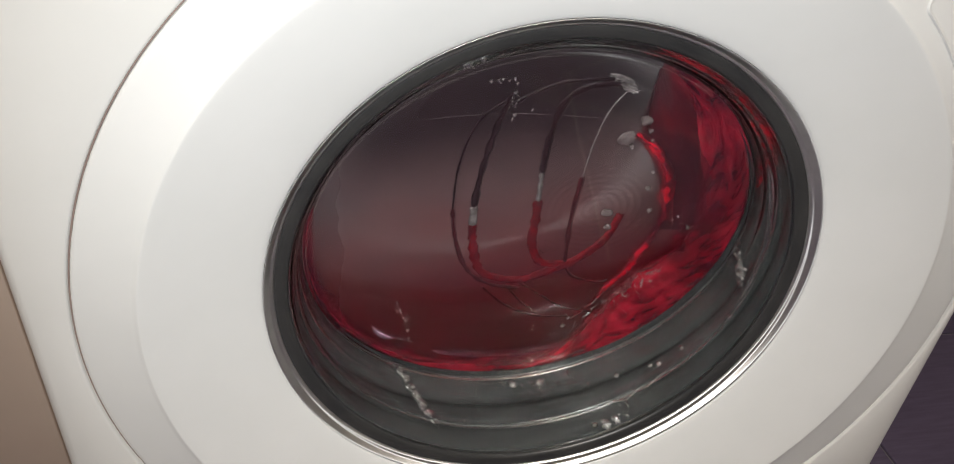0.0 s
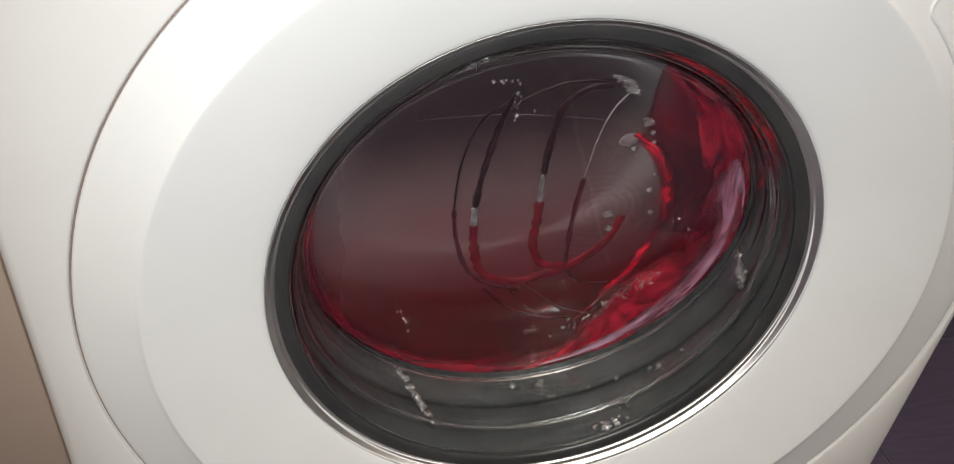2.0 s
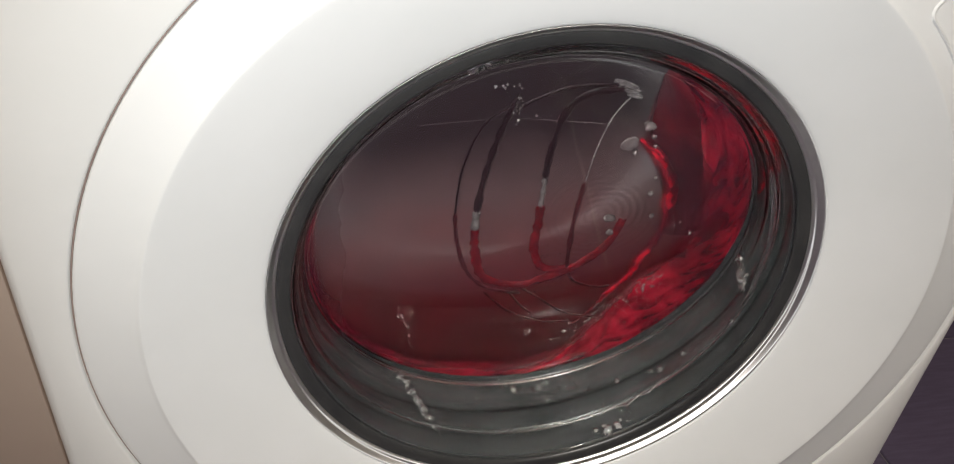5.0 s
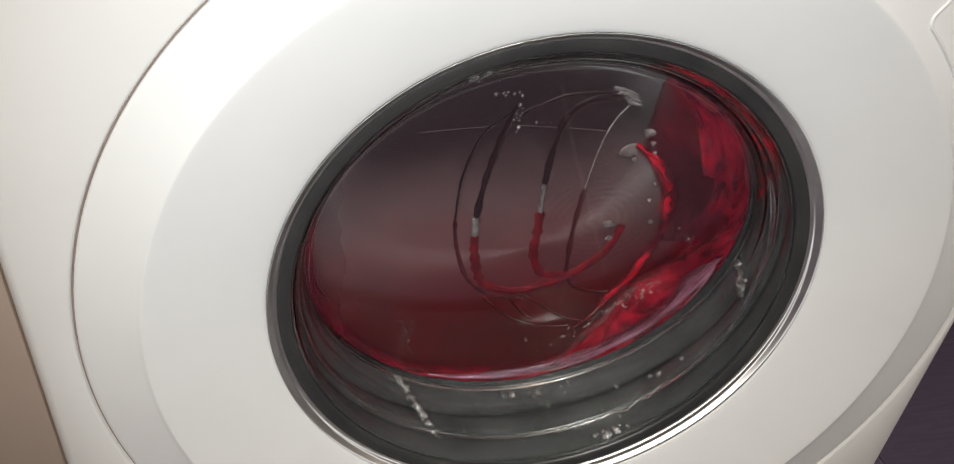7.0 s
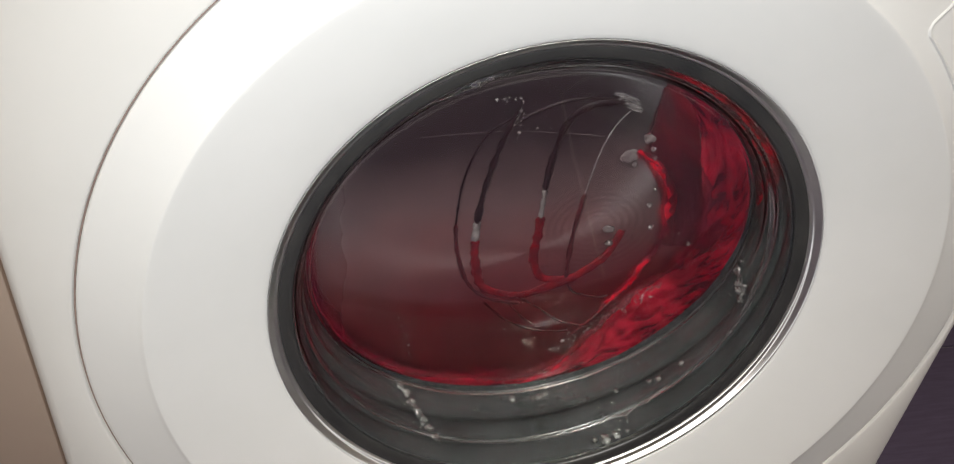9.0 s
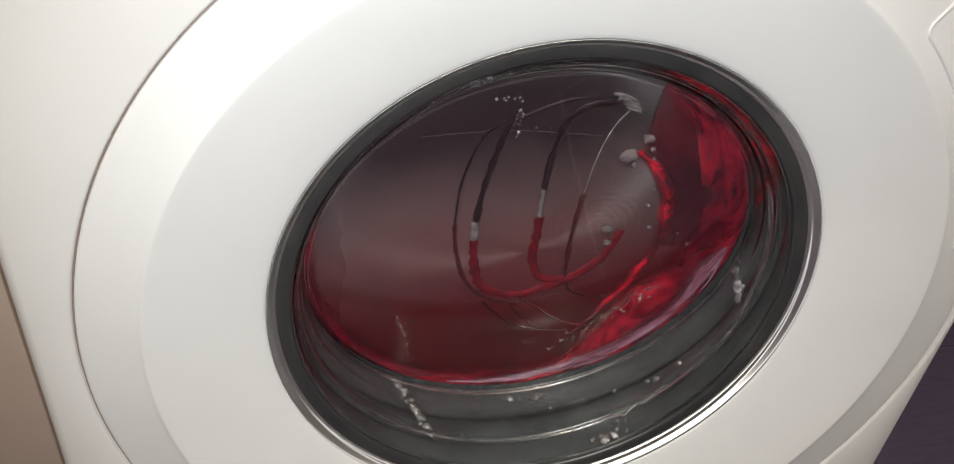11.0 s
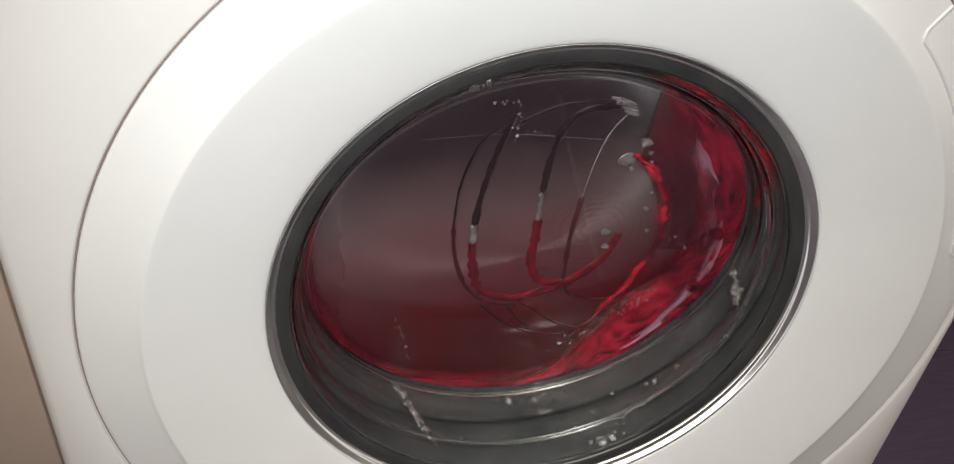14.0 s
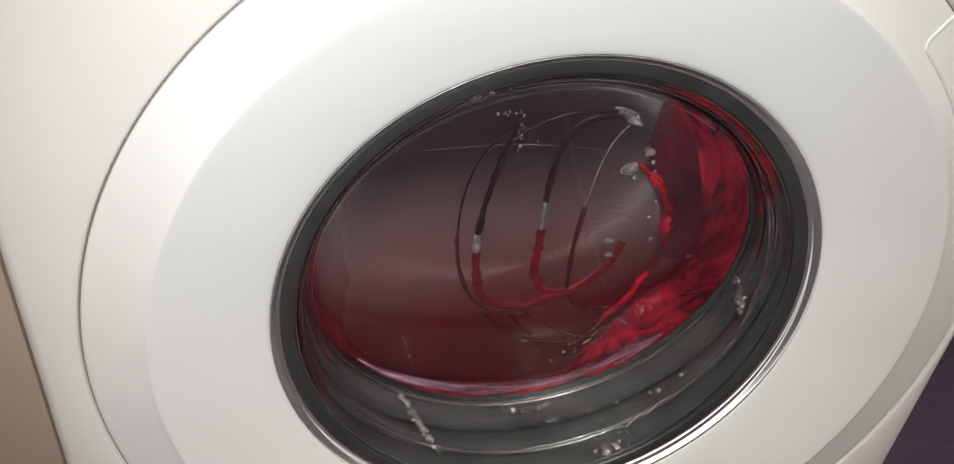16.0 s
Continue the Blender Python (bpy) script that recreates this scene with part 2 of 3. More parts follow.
def box(bm, x0, x1, y0, y1, z0, z1, bevel=0.0):
    m = Matrix.Translation(((x0 + x1) / 2, (y0 + y1) / 2, (z0 + z1) / 2)) @ Matrix.Diagonal((x1 - x0, y1 - y0, z1 - z0, 1))
    made = bmesh.ops.create_cube(bm, size=1, matrix=m)
    if bevel:
        edges = list({e for v in made["verts"] for e in v.link_edges})
        bmesh.ops.bevel(bm, geom=edges, offset=bevel, segments=2, affect="EDGES", profile=0.5)
    return bm


LEAN = 0.2                     # the bowl's far end leans: its top stands nearer than its foot


def share(y):
    """How much of the lean and of the sag the bowl has at that depth."""
    return max(0.0, min(1.0, (y - 0.042) / 0.046))


def on_bowl(angle, y, r):
    """A place on the leaning bowl, from the door's centre."""
    s = r * math.sin(angle)
    return Vector((r * math.cos(angle), y - LEAN * share(y) * s, s - 0.0045 * share(y)))


def lathe(profile, seg=160, closed=False, centre=(CX, 0.0, ZC), slant=False):
    """Turns a profile of (radius, y) round the door's axis."""
    bm = bmesh.new()
    loops = []
    for r, y in profile:
        if r < 1e-6:
            loops.append([bm.verts.new((centre[0], centre[1] + y, centre[2] - (0.0045 * share(y) if slant else 0.0)))])
        elif slant:
            loops.append([bm.verts.new(Vector(centre) + on_bowl(2 * math.pi * i / seg, y, r)) for i in range(seg)])
        else:
            loops.append([bm.verts.new((centre[0] + r * math.cos(2 * math.pi * i / seg), centre[1] + y,
                                        centre[2] + r * math.sin(2 * math.pi * i / seg))) for i in range(seg)])
    pairs = list(zip(loops, loops[1:]))
    if closed:
        pairs.append((loops[-1], loops[0]))
    for a, b in pairs:
        for i in range(seg):
            j = (i + 1) % seg
            if len(a) == 1 and len(b) == 1:
                break
            if len(a) == 1:
                bm.faces.new((a[0], b[j], b[i]))
            elif len(b) == 1:
                bm.faces.new((a[i], a[j], b[0]))
            else:
                bm.faces.new((a[i], a[j], b[j], b[i]))
    return bm


def along(table, x):
    """Linear table lookup, rising x."""
    for (x0, y0), (x1, y1) in zip(table, table[1:]):
        if x <= x1:
            return y0 + (y1 - y0) * max(0.0, (x - x0) / (x1 - x0))
    return table[-1][1]


def smooth_path(points, n=10):
    out = []
    p = [points[0], *points, points[-1]]
    for i in range(1, len(p) - 2):
        for k in range(n):
            t = k / n
            out.append(tuple(0.5 * (2 * p[i][a] + (p[i + 1][a] - p[i - 1][a]) * t
                                    + (2 * p[i - 1][a] - 5 * p[i][a] + 4 * p[i + 1][a] - p[i + 2][a]) * t * t
                                    + (3 * p[i][a] - p[i - 1][a] - 3 * p[i + 1][a] + p[i + 2][a]) * t ** 3) for a in (0, 1)))
    out.append(tuple(points[-1]))
    return out


# ---- the room ----
def room():
    # unseen walls close the room; the west one stands near to brighten the chrome
    x0, x1, y0, y1, h = -0.66, 1.75, -1.85, 0.72, 2.4
    for name, b in (("wall_west", (x0 - 0.12, x0, y0, y1, 0, h)), ("wall_east", (x1, x1 + 0.12, y0, y1, 0, h)),
                    ("wall_north", (x0 - 0.12, x1 + 0.12, y1, y1 + 0.12, 0, h)), ("wall_south", (x0 - 0.12, x1 + 0.12, y0 - 0.12, y0, 0, h))):
        w = part(name, box(bmesh.new(), *b), PLASTER, None)
        tagged(w, "unseen off-white wall that closes the room and bounces light", "wall", kind="structure")
    c = part("ceiling", box(bmesh.new(), x0 - 0.12, x1 + 0.12, y0 - 0.12, y1 + 0.12, h, h + 0.1), CEILING, None)
    tagged(c, "plain white painted bathroom ceiling", "ceiling", kind="structure")
    f = part("floor", box(bmesh.new(), x0 - 0.12, x1 + 0.12, y0 - 0.12, y1 + 0.12, -0.1, -0.004), GROUT, None)
    tagged(f, "purple tiled bathroom floor with pale grout", "floor", kind="structure")
    # lamp and glowing diffuser are added out of view, for warm fill
    fixture = thing("unseen_ceiling_lamp", "unseen round ceiling lamp added for warm fill", "lamp", (-0.22, -1.10, 2.4))
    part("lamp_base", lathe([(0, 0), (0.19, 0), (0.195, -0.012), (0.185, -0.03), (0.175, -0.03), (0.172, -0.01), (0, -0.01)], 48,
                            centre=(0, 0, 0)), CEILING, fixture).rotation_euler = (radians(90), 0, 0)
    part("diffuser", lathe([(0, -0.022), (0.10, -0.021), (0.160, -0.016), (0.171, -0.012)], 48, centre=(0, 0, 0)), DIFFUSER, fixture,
         "glowing diffuser of the added unseen lamp").rotation_euler = (radians(90), 0, 0)
    return f


floor = room()


# ---- cupboard beside the machine ----
def cupboard():
    c = thing("cupboard", "beige laminate cupboard standing beside the washing machine", "cupboard", (-0.48, 0.05, 0))
    part("body", box(bmesh.new(), -0.175, 0.172, 0.0, 0.55, 0.0, 0.86, 0.002), CUPBOARD, c)
    part("cupboard_door", box(bmesh.new(), -0.173, 0.170, -0.019, -0.001, 0.06, 0.855, 0.003), CUPBOARD, c)


cupboard()

# ---- washing machine ----
machine = thing("washing_machine", "white front-loading washing machine with a large round door, running", "washing machine")

R_SEAM, R_STEP, R_RING = 0.2860, 0.2528, 0.1852
RIM = [(0.1866, 0.0300), (0.1870, 0.0289), (0.1882, 0.0280), (0.1905, 0.0266), (0.198, 0.0230), (0.208, 0.0182), (0.220, 0.0125), (0.232, 0.0068), (0.243, 0.0016),
       (0.2470, -0.0003), (0.2492, -0.0013), (0.2505, -0.0018), (0.2512, -0.0020), (0.2518, -0.0019), (0.2526, -0.0016), (0.2545, -0.0012), (0.262, -0.0005), (0.272, 0.0004), (0.280, 0.0010),
       (0.2828, 0.0012), (0.2840, 0.0016), (0.2847, 0.0025), (0.2850, 0.0045), (0.2850, 0.020)]


def cabinet():
    bm = bmesh.new()
    left, right, z0, z1 = -0.30, 0.3065, 0.012, 0.85
    angles = sorted([2 * math.pi * i / 160 for i in range(160)] + [math.atan2(z - ZC, x - CX) % (2 * math.pi) for x in (left, right) for z in (z0, z1)])

    def rect(a, inset):
        c, s = math.cos(a), math.sin(a)
        t = min((right - CX if c > 0 else CX - left) / abs(c) if abs(c) > 1e-9 else 9, (z1 - ZC if s > 0 else ZC - z0) / abs(s) if abs(s) > 1e-9 else 9)
        x, z = CX + t * c, ZC + t * s
        return min(max(x, left + inset), right - inset), min(max(z, z0 + inset), z1 - inset)

    loops = []
    for r, y in ((R_SEAM, 0.03), (R_SEAM, 0.0016), (R_SEAM + 0.0005, 0.0006), (R_SEAM + 0.0014, 0.0)):
        loops.append([bm.verts.new((CX + r * math.cos(a), y, ZC + r * math.sin(a))) for a in angles])
    for inset, y in ((0.0075, 0.0), (0.0045, 0.0009), (0.0020, 0.0028), (0.0005, 0.0055), (0.0, 0.009), (0.0, 0.60)):
        loops.append([bm.verts.new((p[0], y, p[1])) for p in (rect(a, inset) for a in angles)])
    n = len(angles)
    for la, lb in zip(loops, loops[1:]):
        for i in range(n):
            bm.faces.new((la[i], la[(i + 1) % n], lb[(i + 1) % n], lb[i]))
    bm.faces.new(loops[-1])
    part("cabinet", bm, WHITE, machine, "smooth white enamelled cabinet")
    # thin strip added in the seam; its brown paints the gap's shade
    part("seam_shade_strip", lathe([(0.2859, 0.0035), (0.2859, 0.031), (0.2851, 0.031), (0.2851, 0.0035)], closed=True), SHADOW_GAP, machine)
    for x in (-0.25, 0.25):
        for y in (0.06, 0.54):
            foot = lathe([(0, 0), (0.022, 0), (0.024, 0.004), (0.016, 0.016), (0, 0.016)], 20, centre=(0, 0, 0))
            bmesh.ops.rotate(foot, cent=(0, 0, 0), matrix=Matrix.Rotation(radians(90), 3, "X"), verts=foot.verts)
            bmesh.ops.translate(foot, vec=(x, y, 0), verts=foot.verts)
            part("foot", foot, BLACK, machine)


def door():
    d = part("door", lathe(RIM, 200), DOOR_WHITE, machine, "round white plastic door frame")
    part("door_back", lathe([(0.2846, 0.020), (0.2846, 0.026), (0.1865, 0.037), (0.1865, 0.034)], 160, True), DOOR_WHITE, d)
    part("chrome_ring", lathe([(0.1863, 0.0370), (0.1863, 0.0291), (0.1862, 0.0290), (0.1859, 0.0291), (0.1851, 0.0301), (0.1842, 0.0313), (0.1833, 0.0325), (0.1824, 0.0337),
                               (0.1820, 0.0338), (0.1812, 0.0347), (0.1804, 0.0357), (0.1800, 0.0372)], 220, True), CHROME, d, "thin polished chrome trim ring")
    part("inner_ring", lathe([(0.1838, 0.0395), (0.1838, 0.0372), (0.1815, 0.0362), (0.1785, 0.0360), (0.1755, 0.0365), (0.1732, 0.0376), (0.1720, 0.0390), (0.1718, 0.0402),
                              (0.1735, 0.0430), (0.1800, 0.0440)], 200, True, slant=True), BLACK, d, "smoked black ring round the glass")
    # added beads span only the arcs where edge highlights should show
    beads = (("glass_lip", 0.0872, -158, 6, 0.0016, 0.0004, "rounded glass edge catching the light"), ("glass_ridge", 0.0555, -150, -6, 0.0014, 0.0004, "rounded glass edge catching the light"),
             ("reflection_bead", 0.0600, -14, 30, 0.0024, 0.0016, "glass bead added for a pale streak of reflected light"))
    for name, y, a0, a1, tube, inset, label in beads:
        bm = bmesh.new()
        loops = []
        for i in range(121):
            u = i / 120
            a, w = radians(a0 + (a1 - a0) * u), tube * (0.15 + 0.85 * math.sin(math.pi * u) ** 0.6)
            depth = y + (0.006 * (u - 0.5) if name == "reflection_bead" else 0.0)
            r = 0.1694 - 0.0054 * (depth - 0.042) / 0.046 - inset
            loops.append([bm.verts.new(Vector((CX, 0, ZC)) + on_bowl(a, depth + w * math.sin(radians(30 * k)), r + w * math.cos(radians(30 * k)))) for k in range(12)])
        for la, lb in zip(loops, loops[1:]):
            for k in range(12):
                bm.faces.new((la[k], la[(k + 1) % 12], lb[(k + 1) % 12], lb[k]))
        bead = part(name, bm, LIP, d, label)
        bead.visible_shadow = False
    front = [(0.1752, 0.0382), (0.1722, 0.0388), (0.1704, 0.0398), (0.1694, 0.0420)]
    for k in range(1, 29):
        y = 0.042 + 0.0455 * k / 28
        ridge = 0.0018 * math.exp(-((k - 9) / 2.2) ** 2) + 0.0012 * math.exp(-((k - 19) / 1.6) ** 2)
        front.append((0.1694 - 0.0052 * k / 28 - ridge, y))
    front += [(0.1636, 0.0884), (0.1628, 0.0880), (0.1615, 0.0885), (0.1590, 0.0901), (0.1460, 0.0920), (0.1250, 0.0943), (0.0940, 0.0969), (0.0600, 0.0988), (0.0300, 0.0997), (0.0, 0.1000)]
    back = [(r + 0.0026 if k < 33 else r, y + (0.0006 if k < 33 else 0.0024)) for k, (r, y) in enumerate(front)]
    back[:3] = [(0.1752, 0.0410), (0.1738, 0.0412), (0.1728, 0.0418)]
    back[32:36] = [(0.1660, 0.0896), (0.1654, 0.0908), (0.1640, 0.0916), (0.1600, 0.0923)]
    bowl = part("glass_bowl", lathe(front + back[::-1], 200, True, slant=True), GLASS, d, "clear moulded glass bowl, wet inside")
    bowl.visible_shadow = False
    return d


def handle_lip(d):
    """A shallow grip set into the door's rim, with a rounded upper end."""
    bm = bmesh.new()
    a0, a1, r0, r1 = radians(51.4), radians(12), 0.2618, 0.2838
    na, nr = 220, 48
    grid = []
    for i in range(na + 1):
        row = []
        for j in range(nr + 1):
            a, r = a0 + (a1 - a0) * i / na, r0 + (r1 - r0) * j / nr
            da = min(a0 - a, a - a1) * 0.27
            dr = r - r0
            c = 0.007
            if da < c and dr < c:
                edge = c - math.hypot(c - da, c - dr)
            else:
                edge = min(da, dr)
            lift = max(0.0, min(1.0, edge / 0.0010))
            lift = lift * lift * (3 - 2 * lift)
            lip = math.exp(-((edge - 0.0010) / 0.0006) ** 2)
            hollow = max(0.0, min(1.0, (edge - 0.0010) / 0.0016))
            y = along(RIM, r) + 0.0004 - 0.0010 * lift - 0.0008 * lip + 0.0004 * hollow
            row.append(bm.verts.new((CX + r * math.cos(a), y, ZC + r * math.sin(a))))
        grid.append(row)
    for i in range(na):
        for j in range(nr):
            bm.faces.new((grid[i][j], grid[i][j + 1], grid[i + 1][j + 1], grid[i + 1][j]))
    part("handle", bm, DOOR_WHITE, d, "white moulded grip in the door rim")


def gasket_and_drum():
    ribs = [(0.1790, 0.0445), (0.1768, 0.0470)]
    for k in range(37):
        y = 0.050 + 0.050 * k / 36
        ribs.append((0.1758 - 0.0050 * k / 36 + 0.0030 * math.exp(-((k - 7) / 2.2) ** 2) + 0.0080 * math.exp(-((k - 19) / 2.6) ** 2) - 0.0018 * math.exp(-((k - 27) / 3.0) ** 2), y))
    ribs += [(0.1706, 0.1020), (0.1704, 0.1120), (0.1740, 0.1140), (0.2100, 0.1000), (0.2100, 0.0440)]
    part("gasket", lathe(ribs, 160, True, slant=True), RUBBER, machine, "ribbed grey rubber door gasket")
    part("outer_tub", lathe([(0.215, 0.1235), (0.262, 0.120), (0.262, 0.50), (0.0, 0.51), (0.0, 0.506), (0.258, 0.496), (0.258, 0.124), (0.215, 0.127)], 64), RUBBER, machine)
    drum = part("drum", lathe([(0.174, -0.148), (0.235, -0.150), (0.243, -0.140), (0.243, 0.160), (0.20, 0.172), (0.0, 0.165), (0.0, 0.168), (0.20, 0.176), (0.246, 0.163),
                               (0.246, -0.142), (0.236, -0.153), (0.174, -0.151)], 96, centre=(0, 0, 0)), STEEL, machine, "polished steel drum")
    drum.location = (CX, 0.30, ZC)
    for k in range(3):
        bm = bmesh.new()
        box(bm, -0.03, 0.03, -0.12, 0.14, -0.243, -0.205, 0.012)
        b = part("baffle", bm, STEEL, drum)
        b.rotation_euler = (0, radians(120 * k + 20), 0)
    return drum


cabinet()
the_door = door()
handle_lip(the_door)
the_drum = gasket_and_drum()


# ---- what is behind the glass ----
WALL = [(0.042, 0.1694), (0.088, 0.1640), (0.0903, 0.1620)]
SAG = -0.0055                  # the axis at the bowl's far end, below the door's centre
ZB = ZC + SAG
ARC_CENTRE = (-0.035, 0.030)        # highlight bump's centre, set to fit the camera's view; from the door's centre


def film_y(x, z):
    """Depth of the wet surface behind the glass; x and z from the bowl's axis."""
    return 0.0968 + 0.010 * (1 - min(1.0, math.hypot(x, z) / 0.1655) ** 2) - LEAN * z


def dark_wash():
    bm = bmesh.new()
    seg, loops = 128, []
    for k in range(1, 30):
        r, extra = (0.1655 * k / 26, 0.0) if k < 27 else ((0.1670, 0.001), (0.1672, 0.006), (0.10, 0.016))[k - 27]
        loops.append([bm.verts.new((r * math.cos(2 * math.pi * i / seg) - ARC_CENTRE[0], film_y(r * math.cos(2 * math.pi * i / seg), r * math.sin(2 * math.pi * i / seg)) + extra,
                                    r * math.sin(2 * math.pi * i / seg) + SAG - ARC_CENTRE[1])) for i in range(seg)])
    for la, lb in zip(loops, loops[1:]):
        for i in range(seg):
            bm.faces.new((la[i], la[(i + 1) % seg], lb[(i + 1) % seg], lb[i]))
    bm.faces.new(loops[0])
    bm.faces.new(loops[-1])
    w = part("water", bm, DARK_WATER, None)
    w.location = (CX + ARC_CENTRE[0], 0.0, ZC + ARC_CENTRE[1])
    return tagged(w, "red soapy water behind the glass, its upper shade painted in", "water", kind="structure")


def ring_sheet(a0, a1, inner, outer, lumps, y0, seed, na=160, nr=22, bulge=0.004, skew=0.0):
    """A lumpy sheet between two radii, from angle a0 to a1 in degrees, round the origin; UV: metres along, share across."""
    bm = bmesh.new()
    uv = bm.loops.layers.uv.new("UVMap")
    grid = []
    for i in range(na + 1):
        a = a0 + (a1 - a0) * i / na
        ri, ro = along(inner, a), along(outer, a)
        row = []
        for j in range(nr + 1):
            s = j / nr
            r = ri + (ro - ri) * s
            b = a - (skew * (1 - s) + (2.5 * noise.noise((s * 6.0, seed, 0)) if skew else 0.0)) * ((a - a0) / (a1 - a0)) ** 2
            p = Vector((r * math.cos(radians(b)), 0, r * math.sin(radians(b))))
            n = noise.noise((a * 0.045 + seed, s * 3.2, seed)) * 0.6 + noise.noise((a * 0.13 + seed, s * 7.0 - a * 0.02, 2.0 + seed)) * 0.4
            y = (film_y(p.x, p.z) - 0.0012 if y0 is None else y0) - bulge * math.sin(math.pi * min(1.0, s * 1.02)) + lumps * n
            row.append((bm.verts.new((p.x, y, p.z)), (radians(a) * 0.13, s)))
        grid.append(row)
    for i in range(na):
        for j in range(nr):
            q = (grid[i][j], grid[i][j + 1], grid[i + 1][j + 1], grid[i + 1][j])
            f = bm.faces.new([v for v, _ in q])
            for loop, (_, c) in zip(f.loops, q):
                loop[uv].uv = c
    return bm


def red_swirl():
    inner = [(-196, 0.160), (-171, 0.152), (-145, 0.147), (-120, 0.140), (-85, 0.128), (-60, 0.112), (-41, 0.098), (-20, 0.100)]
    outer = [(-196, 0.1625), (-90, 0.1640), (0, 0.1640), (30, 0.1645), (66, 0.1640)]
    right = [(-84, 0.160), (-70, 0.142), (-58, 0.116), (-41, 0.098), (-20, 0.099), (0, 0.108), (20, 0.118), (37, 0.126), (54, 0.132), (66, 0.146)]
    low = part("red_water", ring_sheet(-196, -28, inner, outer, 0.0006, None, 5.0, 170, 26, 0.0004), RED_DEEP, None)
    low.location = (CX, 0, ZB)
    tagged(low, "deep red water lying along the drum's lower edge", "water")
    s = part("red_water", ring_sheet(-84, 66, right, outer, 0.0018, None, 3.0, 200, 34, 0.0016, 17.0), RED_WATER, None)
    s.location = (CX, 0, ZB)
    tagged(s, "bright red water swirling against the glass", "water")
    top = part("red_water", ring_sheet(2, 69, [(2, 0.104), (20, 0.100), (40, 0.104), (55, 0.110), (62, 0.124), (66, 0.142), (69, 0.160)], [(2, 0.1635), (30, 0.1640), (69, 0.1640)], 0.0003, None, 17.0, 90, 20, 0.0010), RED_THIN, None)
    top.location = (CX, 0.0003, ZB)
    tagged(top, "thin dark red water spread over the drum's side", "water")
    bm = bmesh.new()
    uv = bm.loops.layers.uv.new("UVMap")
    reach = [(18, 0.088), (25, 0.076), (29, 0.057), (32, 0.051), (40, 0.0460), (48, 0.0430), (60, 0.0425), (68, 0.0440), (73, 0.056), (77, 0.080)]
    rows = []
    for i in range(121):
        a = 18 + 59 * i / 120
        far = along(reach, a) + 0.0024 * noise.noise((a * 0.22, 1.0, 7.0)) + 0.0016 * noise.noise((a * 0.8, 3.0, 7.0))
        row = []
        for j in range(15):
            y = far + (0.0925 - far) * j / 14
            v = bm.verts.new(on_bowl(radians(a), y, along(WALL, min(y, 0.087)) + 0.0036 - 0.0006 * noise.noise((a * 0.1, j * 0.4, 2.0))))
            row.append((v, (radians(a) * 0.16, 0.35 + 0.65 * j / 14)))
        rows.append(row)
    for ra, rb in zip(rows, rows[1:]):
        for j in range(14):
            q = (ra[j], ra[j + 1], rb[j + 1], rb[j])
            f = bm.faces.new([v for v, _ in q])
            for loop, (_, c) in zip(f.loops, q):
                loop[uv].uv = c
    splash = part("red_splash", bm, RED_BAND, None)
    splash.location = (CX, 0, ZC)
    tagged(splash, "ragged sheet of red water thrown up the glass", "water")
    middle = [(-62, 0.110), (-40, 0.0955), (-11, 0.0945), (5, 0.0998), (27, 0.1058), (44, 0.1110), (61, 0.1125)]
    inner2 = [(a, r - 0.0016 - 0.0065 * math.sin(math.pi * k / 6.5)) for k, (a, r) in enumerate(middle)]
    outer2 = [(a, r + 0.0020 + 0.0055 * math.sin(math.pi * k / 6.5)) for k, (a, r) in enumerate(middle)]
    b = part("red_water_band", ring_sheet(-62, 60, inner2, outer2, 0.0010, None, 9.0, 130, 14, 0.0016), RED_BAND, None)
    b.location = (CX, 0, ZB)
    tagged(b, "narrow band of bright red frothy water", "water")
    # see-through pale sheet added to paint a soft highlight
    film = part("highlight_haze", ring_sheet(57, 78, [(57, 0.137), (64, 0.120), (70, 0.124), (78, 0.154)], [(57, 0.140), (67, 0.160), (78, 0.161)], 0.0006, None, 13.0, 40, 16, 0.0010), PALE_HAZE, None)
    film.location = (CX, -0.0012, ZB)
    tagged(film, "pale sheet painting a highlight beside the red water", "soap film")
    return s, b


def wet_cloth():
    inner = [(-64, 0.159), (-45, 0.148), (-20, 0.140), (0, 0.133), (20, 0.129), (34, 0.129), (41, 0.135), (46, 0.151)]
    outer = [(-64, 0.1615), (-20, 0.1630), (20, 0.1625), (46, 0.1590)]
    made = []
    for k in range(2):
        c = part("wet_cloth", ring_sheet(-64, 46, inner, outer, 0.0013, 0.0, 20.0 + 7 * k, 130, 18, 0.0006), PINK_CLOTH, None)
        c.location = (CX, 0, ZB)
        tagged(c, "wet pale pink cloth tumbling in the drum", "laundry", "laundry in the drum")
        made.append(c)
    return made


